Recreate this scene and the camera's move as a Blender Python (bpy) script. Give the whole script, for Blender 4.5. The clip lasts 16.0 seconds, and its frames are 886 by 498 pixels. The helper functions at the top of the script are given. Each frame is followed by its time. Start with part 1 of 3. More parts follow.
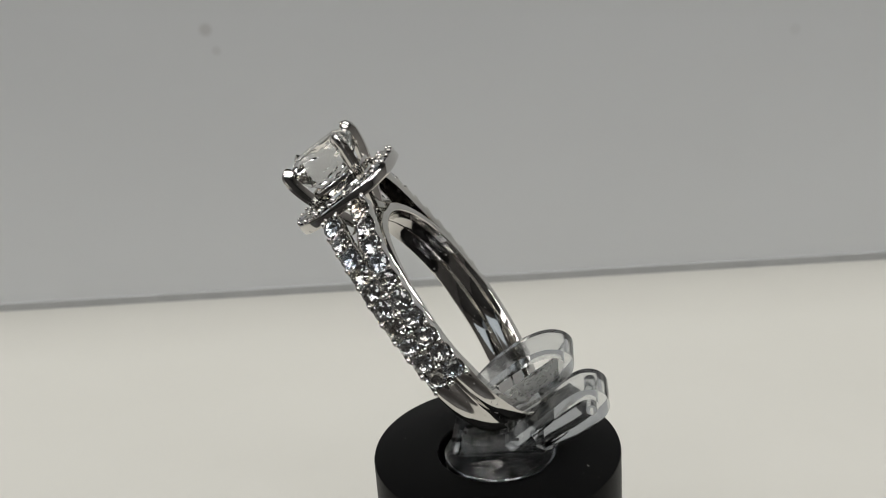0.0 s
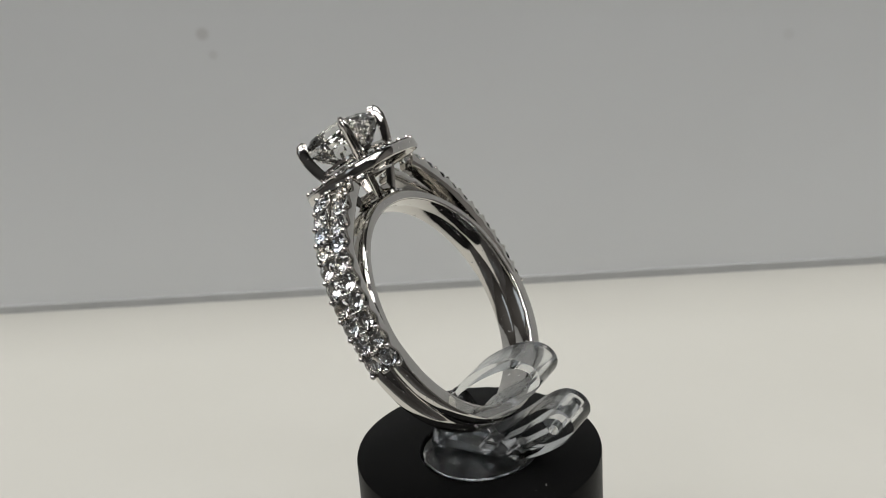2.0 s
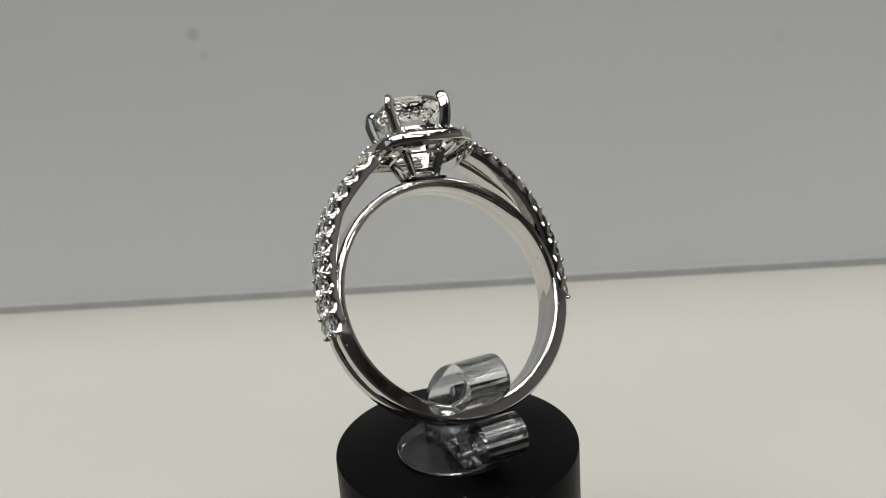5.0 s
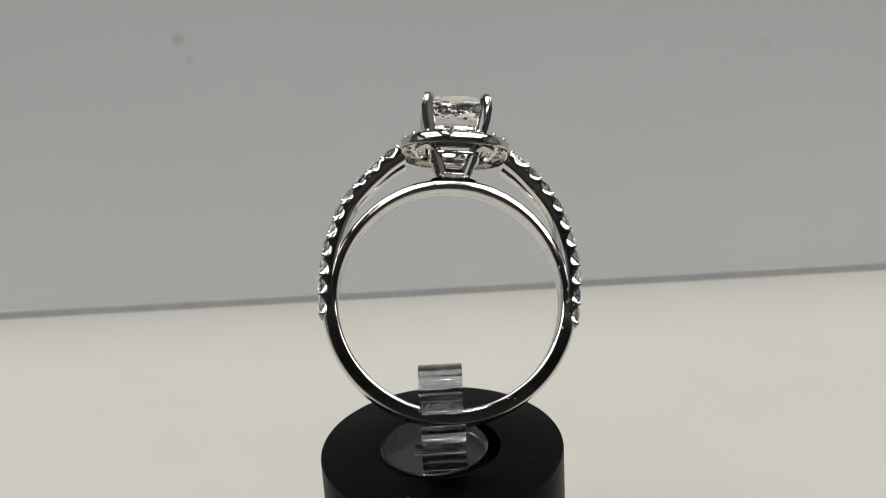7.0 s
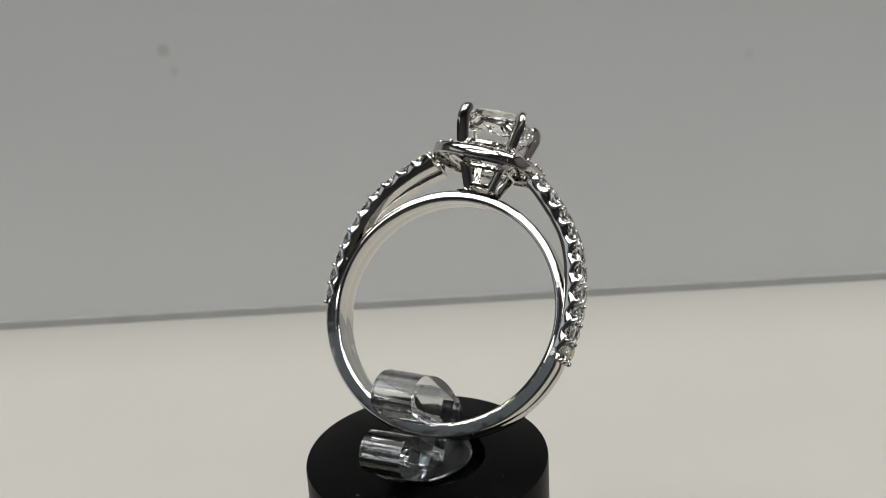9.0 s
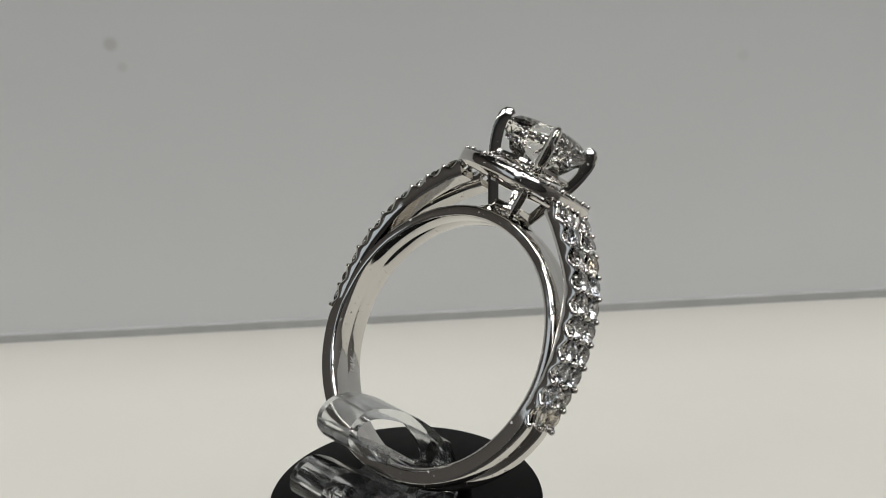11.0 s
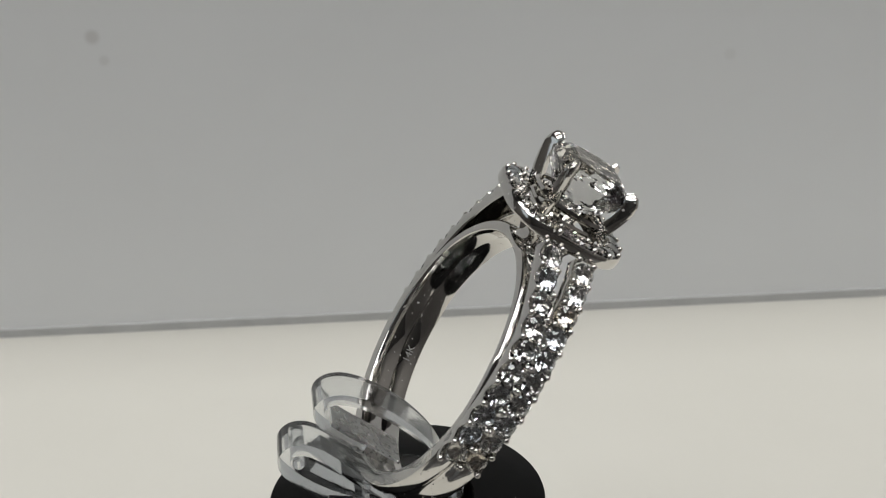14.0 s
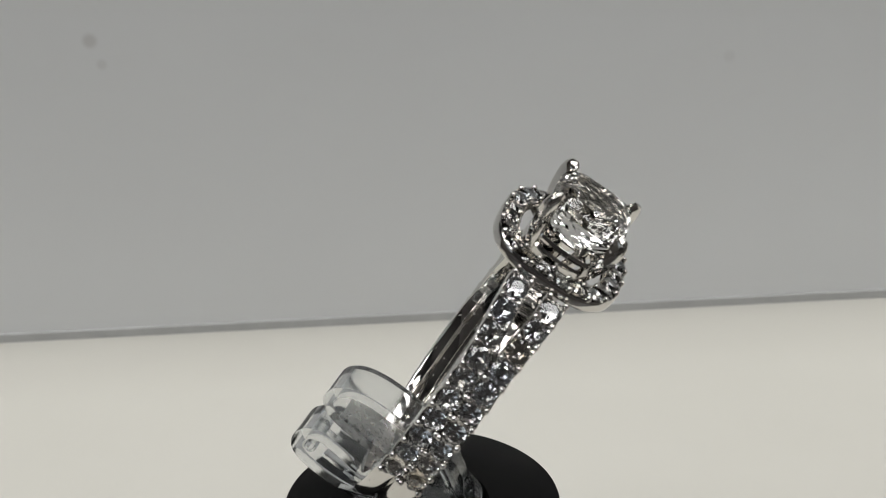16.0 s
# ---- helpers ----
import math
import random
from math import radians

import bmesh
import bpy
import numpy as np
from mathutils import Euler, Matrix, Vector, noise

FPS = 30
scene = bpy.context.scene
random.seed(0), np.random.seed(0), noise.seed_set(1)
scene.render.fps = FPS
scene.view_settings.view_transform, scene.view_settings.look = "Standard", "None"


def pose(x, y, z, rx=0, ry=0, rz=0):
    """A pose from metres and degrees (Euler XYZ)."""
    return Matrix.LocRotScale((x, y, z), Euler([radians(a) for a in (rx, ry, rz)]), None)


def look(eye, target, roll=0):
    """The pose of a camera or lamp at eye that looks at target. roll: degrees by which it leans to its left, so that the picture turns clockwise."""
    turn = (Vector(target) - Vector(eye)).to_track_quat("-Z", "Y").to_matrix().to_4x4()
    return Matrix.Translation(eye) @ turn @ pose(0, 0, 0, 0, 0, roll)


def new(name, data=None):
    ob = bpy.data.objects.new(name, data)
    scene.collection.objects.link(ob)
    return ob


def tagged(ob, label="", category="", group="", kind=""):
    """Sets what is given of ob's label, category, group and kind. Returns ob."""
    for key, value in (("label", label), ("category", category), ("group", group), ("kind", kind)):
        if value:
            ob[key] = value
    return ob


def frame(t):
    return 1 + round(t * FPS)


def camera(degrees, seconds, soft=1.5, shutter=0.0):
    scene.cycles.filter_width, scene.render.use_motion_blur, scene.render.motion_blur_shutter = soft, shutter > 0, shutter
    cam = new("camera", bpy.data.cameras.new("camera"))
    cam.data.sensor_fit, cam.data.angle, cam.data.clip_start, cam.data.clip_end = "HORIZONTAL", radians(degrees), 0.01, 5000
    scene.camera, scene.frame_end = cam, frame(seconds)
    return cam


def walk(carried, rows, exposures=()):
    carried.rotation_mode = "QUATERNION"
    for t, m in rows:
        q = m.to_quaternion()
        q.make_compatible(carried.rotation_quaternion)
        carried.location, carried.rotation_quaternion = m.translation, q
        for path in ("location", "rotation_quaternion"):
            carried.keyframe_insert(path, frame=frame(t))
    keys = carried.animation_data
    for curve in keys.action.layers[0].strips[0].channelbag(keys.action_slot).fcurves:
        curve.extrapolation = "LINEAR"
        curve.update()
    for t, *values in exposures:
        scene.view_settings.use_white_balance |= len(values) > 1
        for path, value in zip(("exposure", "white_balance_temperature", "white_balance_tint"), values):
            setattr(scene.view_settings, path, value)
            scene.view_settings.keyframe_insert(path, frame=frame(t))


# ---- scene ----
CAMERA_ROWS = [
    (0.0, -0.00036, -0.08454, 0.07402, 66.120, 3.756, 0.022),
    (0.5, -0.00011, -0.08464, 0.07395, 66.169, 3.814, -0.022),
    (1.0, 0.00008, -0.08484, 0.07387, 66.271, 3.823, -0.003),
    (1.5, 0.00027, -0.08511, 0.07374, 66.328, 3.758, 0.020),
    (2.0, 0.00037, -0.08542, 0.07380, 66.456, 3.696, 0.107),
    (2.5, 0.00064, -0.08564, 0.07380, 66.527, 3.669, 0.057),
    (3.0, 0.00080, -0.08579, 0.07370, 66.504, 3.686, 0.044),
    (3.5, 0.00087, -0.08583, 0.07373, 66.486, 3.686, 0.041),
    (4.0, 0.00092, -0.08578, 0.07382, 66.458, 3.656, 0.033),
    (6.5, 0.00009, -0.08520, 0.07328, 66.771, 3.199, -0.664),
    (7.0, 0.00011, -0.08525, 0.07345, 66.807, 3.129, -0.859),
    (7.5, 0.00005, -0.08519, 0.07368, 66.848, 3.096, -0.998),
    (8.0, -0.00011, -0.08521, 0.07368, 66.869, 3.066, -1.032),
    (8.5, 0.00013, -0.08514, 0.07369, 67.003, 2.911, -1.241),
    (9.0, 0.00027, -0.08497, 0.07363, 67.162, 2.932, -1.408),
    (11.5, -0.00103, -0.07236, 0.06937, 67.384, 1.662, -3.188),
    (12.0, -0.00116, -0.07243, 0.06940, 67.298, 1.536, -3.293),
    (12.5, -0.00176, -0.07245, 0.06967, 67.335, 1.593, -3.142),
    (13.0, -0.00181, -0.07253, 0.06999, 67.253, 1.389, -3.306),
    (13.5, -0.00168, -0.07252, 0.07015, 67.155, 1.188, -3.595),
    (14.0, -0.00184, -0.07233, 0.06992, 67.034, 1.199, -3.771),
    (14.5, -0.00216, -0.07197, 0.06967, 67.037, 1.289, -3.872),
    (15.0, -0.00240, -0.07173, 0.06950, 67.030, 1.349, -3.984),
    (15.5, -0.00243, -0.07169, 0.06975, 67.029, 1.302, -4.120),
    (16.0, -0.00256, -0.07180, 0.07023, 66.999, 1.242, -4.139),
]
TURN_ROWS = [
    (0.0, 86.01), (0.5, 80.10), (1.0, 74.09), (1.5, 67.93), (2.0, 61.80),
    (2.5, 55.64), (3.0, 49.32), (3.5, 43.24), (4.0, 37.23), (6.5, 6.11),
    (7.0, 0.21), (7.5, -6.00), (8.0, -12.09), (8.5, -18.48), (9.0, -24.42),
    (11.5, -55.77), (12.0, -61.85), (12.5, -68.03), (13.0, -74.00), (13.5, -80.10),
    (14.0, -86.20), (14.5, -92.20), (15.0, -98.03), (15.5, -104.36), (16.0, -110.42),
]


# ---- camera ----
cam = camera(37.69, 16.0, soft=0.6)
cam.data.dof.use_dof = True
cam.data.dof.focus_distance = 0.089
cam.data.dof.aperture_fstop = 110.0
walk(cam, [(t, pose(x, y, z, rx, ry, rz)) for t, x, y, z, rx, ry, rz in CAMERA_ROWS], exposures=[(0.0, -0.12), (3.0, -0.09), (4.0, -0.2), (6.5, -0.11), (8.0, -0.13), (9.0, -0.23), (11.5, -0.05), (14.5, -0.09), (16.0, -0.11)])

MM = 0.001
BASE_HEIGHT = 20.66          # mm, black plinth
WALL_Y = 71.28               # mm, backdrop behind the plinth

# ---- world and light ----
world = bpy.data.worlds.new("world")
scene.world = world
world.use_nodes = True
wn = world.node_tree.nodes
wn["Background"].inputs["Color"].default_value = (0.75, 0.86, 1.0, 1)
wn["Background"].inputs["Strength"].default_value = 0.05


def area_lamp(name, eye, target, size_x, size_y, watts, colour, shape="RECTANGLE"):
    data = bpy.data.lights.new(name, "AREA")
    data.shape, data.size, data.size_y, data.energy, data.color = shape, size_x, size_y, watts, colour
    ob = new(name, data)
    ob.matrix_world = look(eye, target)
    return ob


CEILING = 1.72
# unseen lamps, added: ceiling panels, small discs for sparkle, a bluish side lamp
for px, py, watts in ((-0.8, 0.12, 8.1), (0.8, 0.12, 7.8), (-0.8, -0.5, 8.1), (0.8, -0.5, 7.8), (-0.8, -1.15, 9.0), (0.75, -1.15, 9.0)):
    area_lamp("unseen_panel", (px, py, CEILING - 0.03), (px, py, 0), 1.2, 0.36, watts, (0.98, 0.98, 0.985))
# small discs added for pinpoint sparkle in the stones
for sx, sy in ((-1.5, -0.2), (0.0, -0.2), (0.05, -0.85), (0.05, 0.1), (1.5, -0.2), (1.5, -0.9)):
    area_lamp("sparkle_lamp", (sx, sy, CEILING - 0.04), (sx * 0.4, sy * 0.4, 0), 0.08, 0.08, 1.4, (1.0, 0.94, 0.85), "DISK")
# bluish panel for the blue cast on the band's front, source unseen
area_lamp("unseen_panel", (-1.5, -1.68, CEILING - 0.03), (-1.5, -1.68, 0), 0.85, 0.5, 0.2, (0.78, 0.90, 1.0))
# added bluish light from the left; no window is built there
area_lamp("blue_side_lamp", (-1.97, -0.7, 1.0), (0, -0.1, 0.1), 1.4, 0.9, 2.6, (0.80, 0.91, 1.0))


# ---- materials ----
def material(name, colour, rough=0.5, metal=0.0):
    m = bpy.data.materials.new(name)
    m.use_nodes = True
    b = m.node_tree.nodes["Principled BSDF"]
    b.inputs["Base Color"].default_value = (*colour, 1)
    b.inputs["Roughness"].default_value = rough
    b.inputs["Metallic"].default_value = metal
    return m, m.node_tree.nodes, m.node_tree.links, b


def coords(nodes, links, scale):
    tc = nodes.new("ShaderNodeTexCoord")
    mp = nodes.new("ShaderNodeMapping")
    mp.inputs["Scale"].default_value = (scale, scale, scale)
    links.new(tc.outputs["Object"], mp.inputs["Vector"])
    return mp.outputs["Vector"]


def noise_tex(nodes, links, vec, scale, detail=4.0, rough=0.55):
    n = nodes.new("ShaderNodeTexNoise")
    n.inputs["Scale"].default_value, n.inputs["Detail"].default_value, n.inputs["Roughness"].default_value = scale, detail, rough
    links.new(vec, n.inputs["Vector"])
    return n.outputs["Fac"]


def ramp(nodes, links, fac, stops):
    r = nodes.new("ShaderNodeValToRGB")
    e = r.color_ramp.elements
    while len(e) < len(stops):
        e.new(0.5)
    for el, (p, c) in zip(e, stops):
        el.position, el.color = p, (*c, 1)
    links.new(fac, r.inputs["Fac"])
    return r.outputs["Color"]


def bump(nodes, links, height, bsdf, strength, distance):
    b = nodes.new("ShaderNodeBump")
    b.inputs["Strength"].default_value, b.inputs["Distance"].default_value = strength, distance
    links.new(height, b.inputs["Height"])
    links.new(b.outputs["Normal"], bsdf.inputs["Normal"])


def grey_stops(values, tint=(1, 1, 1), positions=None):
    positions = positions or [i / (len(values) - 1) for i in range(len(values))]
    return [(p, tuple(v * k for k in tint)) for p, v in zip(positions, values)]


# white gold, polished, with faint polishing waves
gold_mat, N, L, B = material("white_gold", (0.65, 0.63, 0.60), 0.09, 1.0)
vec = coords(N, L, 1000)
rr = N.new("ShaderNodeMapRange")
L.new(noise_tex(N, L, vec, 0.9, 5), rr.inputs["Value"])
rr.inputs["To Min"].default_value, rr.inputs["To Max"].default_value = 0.03, 0.12
L.new(rr.outputs["Result"], B.inputs["Roughness"])
bump(N, L, noise_tex(N, L, vec, 0.5, 2), B, 0.07, 0.0003)
dust = N.new("ShaderNodeMapRange")
L.new(noise_tex(N, L, vec, 3.4, 1, 0.4), dust.inputs["Value"])
dust.inputs["From Min"].default_value, dust.inputs["From Max"].default_value = 0.725, 0.755
dust.inputs["To Min"].default_value, dust.inputs["To Max"].default_value = 1.0, 0.25
L.new(dust.outputs["Result"], B.inputs["Metallic"])

engrave_mat, N, L, B = material("engraved_metal", (0.6, 0.59, 0.57), 0.5, 1.0)
L.new(ramp(N, L, noise_tex(N, L, coords(N, L, 1000), 3), grey_stops((0.6, 0.85))), B.inputs["Base Color"])

# small diamonds; a faint tint per stone stands in for coloured glints
diamond_mat, N, L, B = material("diamond", (1.0, 1.0, 1.0), 0.0)
B.inputs["Transmission Weight"].default_value = 1.0
B.inputs["IOR"].default_value = 1.78
oi = N.new("ShaderNodeObjectInfo")
L.new(ramp(N, L, oi.outputs["Random"], [(0.0, (0.76, 0.84, 0.94)), (0.2, (0.89, 0.91, 0.94)), (0.45, (0.93, 0.93, 0.93)), (0.8, (0.94, 0.92, 0.88)), (1.0, (0.94, 0.86, 0.74))]), B.inputs["Base Color"])

centre_mat, N, L, B = material("centre_diamond", (1.0, 0.985, 0.945), 0.0)
B.inputs["Transmission Weight"].default_value = 1.0
B.inputs["IOR"].default_value = 1.52

# clear acrylic, with moulding waves and fine scratches
acrylic_mat, N, L, B = material("clear_acrylic", (0.85, 0.865, 0.875), 0.03)
B.inputs["Transmission Weight"].default_value = 1.0
B.inputs["IOR"].default_value = 1.47
vec = coords(N, L, 1000)
rr = N.new("ShaderNodeMapRange")
L.new(noise_tex(N, L, vec, 1.6, 6, 0.7), rr.inputs["Value"])
rr.inputs["From Min"].default_value, rr.inputs["From Max"].default_value = 0.42, 0.7
rr.inputs["To Min"].default_value, rr.inputs["To Max"].default_value = 0.02, 0.22
L.new(rr.outputs["Result"], B.inputs["Roughness"])
bump(N, L, noise_tex(N, L, vec, 0.8, 3), B, 0.045, 0.0003)

# rough, scuffed acrylic
frosted_mat, N, L, B = material("scuffed_acrylic", (0.95, 0.95, 0.94), 0.4)
B.inputs["Transmission Weight"].default_value = 0.97
B.inputs["IOR"].default_value = 1.47
vec = coords(N, L, 1000)
rr = N.new("ShaderNodeMapRange")
L.new(noise_tex(N, L, vec, 2.2, 5, 0.65), rr.inputs["Value"])
rr.inputs["From Min"].default_value, rr.inputs["From Max"].default_value = 0.35, 0.65
rr.inputs["To Min"].default_value, rr.inputs["To Max"].default_value = 0.08, 0.6
L.new(rr.outputs["Result"], B.inputs["Roughness"])
bump(N, L, noise_tex(N, L, vec, 2.6, 5, 0.6), B, 0.6, 0.0003)

# black satin plastic with dust
black_mat, N, L, B = material("black_plastic", (0.012, 0.012, 0.013), 0.32)
B.inputs["Specular IOR Level"].default_value = 0.05
vec = coords(N, L, 1000)
L.new(ramp(N, L, noise_tex(N, L, vec, 2.6, 2, 0.5), [(0.0, (0.003, 0.003, 0.003)), (0.745, (0.004, 0.004, 0.004)), (0.765, (0.14, 0.14, 0.13))]), B.inputs["Base Color"])
rr = N.new("ShaderNodeMapRange")
L.new(noise_tex(N, L, vec, 0.35, 5), rr.inputs["Value"])
rr.inputs["To Min"].default_value, rr.inputs["To Max"].default_value = 0.24, 0.42
L.new(rr.outputs["Result"], B.inputs["Roughness"])
bump(N, L, noise_tex(N, L, vec, 14, 3), B, 0.1, 0.0001)

# cream white counter laminate
table_mat, N, L, B = material("white_laminate", (0.66, 0.655, 0.635), 0.5)
vec = coords(N, L, 1000)
L.new(ramp(N, L, noise_tex(N, L, vec, 0.03, 5), [(0.25, (0.53, 0.52, 0.472)), (0.75, (0.56, 0.55, 0.502))]), B.inputs["Base Color"])
bump(N, L, noise_tex(N, L, vec, 4, 3), B, 0.05, 0.0001)

# grey painted backdrop with a few brown marks
wall_mat, N, L, B = material("grey_paint", (0.5, 0.5, 0.5), 0.6)
vec = coords(N, L, 1000)
col = ramp(N, L, noise_tex(N, L, vec, 0.02, 4), [(0.25, (0.610, 0.62, 0.622)), (0.75, (0.642, 0.654, 0.658))])
MARKS = ((-32.0, 36.3, 0.9, 0.26), (-31.0, 33.6, 0.66, 0.14), (39.9, 31.7, 0.8, 0.08))
for mx, mz, radius, strength in MARKS:
    d = N.new("ShaderNodeVectorMath")
    d.operation = "DISTANCE"
    d.inputs[1].default_value = (mx, 0.0, mz)
    sq = N.new("ShaderNodeMapping")
    sq.inputs["Scale"].default_value = (1, 0, 1)
    L.new(vec, sq.inputs["Vector"])
    L.new(sq.outputs["Vector"], d.inputs[0])
    mr = N.new("ShaderNodeMapRange")
    mr.interpolation_type = "SMOOTHSTEP"
    mr.inputs["From Min"].default_value, mr.inputs["From Max"].default_value = radius * 1.25, radius * 0.4
    mr.inputs["To Max"].default_value = strength
    L.new(d.outputs["Value"], mr.inputs["Value"])
    mx_node = N.new("ShaderNodeMix")
    mx_node.data_type = "RGBA"
    for sock in mx_node.inputs:
        if sock.type == "RGBA" and sock.name == "B":
            sock.default_value = (0.20, 0.17, 0.15, 1)
    ins = [s for s in mx_node.inputs if s.type == "RGBA"]
    outs = [s for s in mx_node.outputs if s.type == "RGBA"]
    L.new(mr.outputs["Result"], mx_node.inputs[0])
    L.new(col, ins[0])
    col = outs[0]
L.new(col, B.inputs["Base Color"])
bump(N, L, noise_tex(N, L, vec, 3, 4), B, 0.08, 0.0001)

# darker grey: the shade along the panel's foot, put into colour
foot_shade_mat, N, L, B = material("foot_shade_grey", (0.4, 0.4, 0.4), 0.6)
L.new(ramp(N, L, noise_tex(N, L, coords(N, L, 1000), 0.3, 5), [(0.25, (0.37, 0.375, 0.37)), (0.75, (0.43, 0.435, 0.43))]), B.inputs["Base Color"])

room_mat, N, L, B = material("room_paint", (0.20, 0.19, 0.18), 0.7)
L.new(ramp(N, L, noise_tex(N, L, coords(N, L, 1), 1.5, 4), grey_stops((0.022, 0.045), (1.0, 0.97, 0.93))), B.inputs["Base Color"])
ceil_mat, N, L, B = material("ceiling_paint", (0.55, 0.55, 0.54), 0.7)
L.new(ramp(N, L, noise_tex(N, L, coords(N, L, 1), 2, 4), grey_stops((0.10, 0.14))), B.inputs["Base Color"])
counter_mat, N, L, B = material("dark_surround", (0.03, 0.027, 0.025), 0.3)
L.new(ramp(N, L, noise_tex(N, L, coords(N, L, 1), 8, 5), grey_stops((0.02, 0.045), (1, 0.93, 0.87))), B.inputs["Base Color"])
pale_mat, N, L, B = material("taupe_room_paint", (0.16, 0.15, 0.14), 0.7)
L.new(ramp(N, L, noise_tex(N, L, coords(N, L, 1), 1.5, 4), grey_stops((0.08, 0.12), (1.0, 0.93, 0.85))), B.inputs["Base Color"])
# lighter tone for the unseen east wall, to brighten reflections in the metal
reflector_mat, N, L, B = material("reflector_wall_grey", (0.3, 0.29, 0.28), 0.7)
L.new(ramp(N, L, noise_tex(N, L, coords(N, L, 1), 1.5, 4), grey_stops((0.24, 0.32), (1.0, 0.96, 0.91))), B.inputs["Base Color"])
floor_mat, N, L, B = material("floor_carpet", (0.12, 0.11, 0.10), 0.9)
L.new(ramp(N, L, noise_tex(N, L, coords(N, L, 1), 40, 4), grey_stops((0.07, 0.12), (1, 0.92, 0.84))), B.inputs["Base Color"])


# ---- mesh helpers (millimetres) ----
def mesh_of(name, bm, mat, smooth=True, limit=35):
    bmesh.ops.recalc_face_normals(bm, faces=bm.faces)
    bm.transform(Matrix.Scale(MM, 4))
    me = bpy.data.meshes.new(name)
    if smooth:
        for f in bm.faces:
            f.smooth = True
        for e in bm.edges:
            if len(e.link_faces) == 2 and e.calc_face_angle(0) > radians(limit):
                e.smooth = False
    bm.to_mesh(me)
    bm.free()
    me.materials.append(mat)
    return me


def part(name, bm, mat, parent=None, label="", smooth=True, limit=35):
    ob = new(name, mesh_of(name, bm, mat, smooth, limit))
    ob.parent = parent
    return tagged(ob, label)


def piece(name, me, parent, m):
    ob = new(name, me)
    ob.parent = parent
    ob.matrix_basis = Matrix.Translation(m.translation * MM) @ m.to_3x3().to_4x4()
    return ob


def box_bm(x0, x1, y0, y1, z0, z1, bevel=0.0, segments=2):
    bm = bmesh.new()
    bmesh.ops.create_cube(bm, size=1)
    for v in bm.verts:
        v.co = Vector(((x0 + x1) / 2 + v.co.x * (x1 - x0), (y0 + y1) / 2 + v.co.y * (y1 - y0), (z0 + z1) / 2 + v.co.z * (z1 - z0)))
    if bevel:
        bmesh.ops.bevel(bm, geom=bm.edges[:], offset=bevel, segments=segments, affect="EDGES", profile=0.5)
    return bm


def lathe_bm(profile, steps=96):
    """Turns (radius, z) pairs about z; a radius of zero closes the end."""
    bm = bmesh.new()
    rings = []
    for r, z in profile:
        if r == 0:
            rings.append([bm.verts.new((0, 0, z))])
        else:
            rings.append([bm.verts.new((r * math.cos(2 * math.pi * i / steps), r * math.sin(2 * math.pi * i / steps), z)) for i in range(steps)])
    for a, b in zip(rings, rings[1:]):
        for i in range(steps):
            j = (i + 1) % steps
            quad = [a[i % len(a)], a[j % len(a)], b[j % len(b)], b[i % len(b)]]
            quad = list(dict.fromkeys(quad))
            if len(quad) > 2:
                bm.faces.new(quad)
    return bm


def loft_bm(sections, closed=False):
    """Joins loops of equally many points; caps the ends of an open run."""
    bm = bmesh.new()
    loops = [[bm.verts.new(p) for p in s] for s in sections]
    n = len(loops[0])
    runs = list(zip(loops, loops[1:])) + ([(loops[-1], loops[0])] if closed else [])
    for a, b in runs:
        for i in range(n):
            j = (i + 1) % n
            bm.faces.new((a[i], a[j], b[j], b[i]))
    if not closed:
        bm.faces.new(loops[0])
        bm.faces.new(loops[-1][::-1])
    return bm


def slab_bm(outline, x0, x1, bevel=0.12):
    """An outline in y, z drawn out from x0 to x1."""
    bm = loft_bm([[(x0, y, z) for y, z in outline], [(x1, y, z) for y, z in outline]])
    if bevel:
        sharp = [e for e in bm.edges if len(e.link_faces) == 2 and e.calc_face_angle(0) > 0.8]
        bmesh.ops.bevel(bm, geom=sharp, offset=bevel, segments=2, affect="EDGES", profile=0.5)
    return bm


def step(a, b, x):
    x = min(1.0, max(0.0, (x - a) / (b - a)))
    return x * x * (3 - 2 * x)


def spline(points, count):
    """Evenly spaced points and tangents along a Catmull-Rom curve."""
    pts = [Vector(p) for p in points]
    pts = [2 * pts[0] - pts[1]] + pts + [2 * pts[-1] - pts[-2]]
    fine = []
    for i in range(1, len(pts) - 2):
        p0, p1, p2, p3 = pts[i - 1:i + 3]
        for k in range(24):
            t = k / 24
            fine.append(0.5 * (2 * p1 + (p2 - p0) * t + (2 * p0 - 5 * p1 + 4 * p2 - p3) * t * t + (3 * p1 - p0 - 3 * p2 + p3) * t ** 3))
    fine.append(pts[-2])
    run = [0.0]
    for a, b in zip(fine, fine[1:]):
        run.append(run[-1] + (b - a).length)
    out = []
    for k in range(count):
        s = run[-1] * k / (count - 1)
        i = next((j for j in range(len(run) - 1) if run[j + 1] >= s - 1e-9), len(run) - 2)
        w = (s - run[i]) / max(1e-9, run[i + 1] - run[i])
        out.append((fine[i].lerp(fine[i + 1], w), (fine[min(i + 1, len(fine) - 1)] - fine[max(i, 0)]).normalized()))
    return out, run[-1]


# ---- setting ----
def setting(name, bm, mat, label, category):
    return tagged(part(name, bm, mat), label, category, kind="structure")


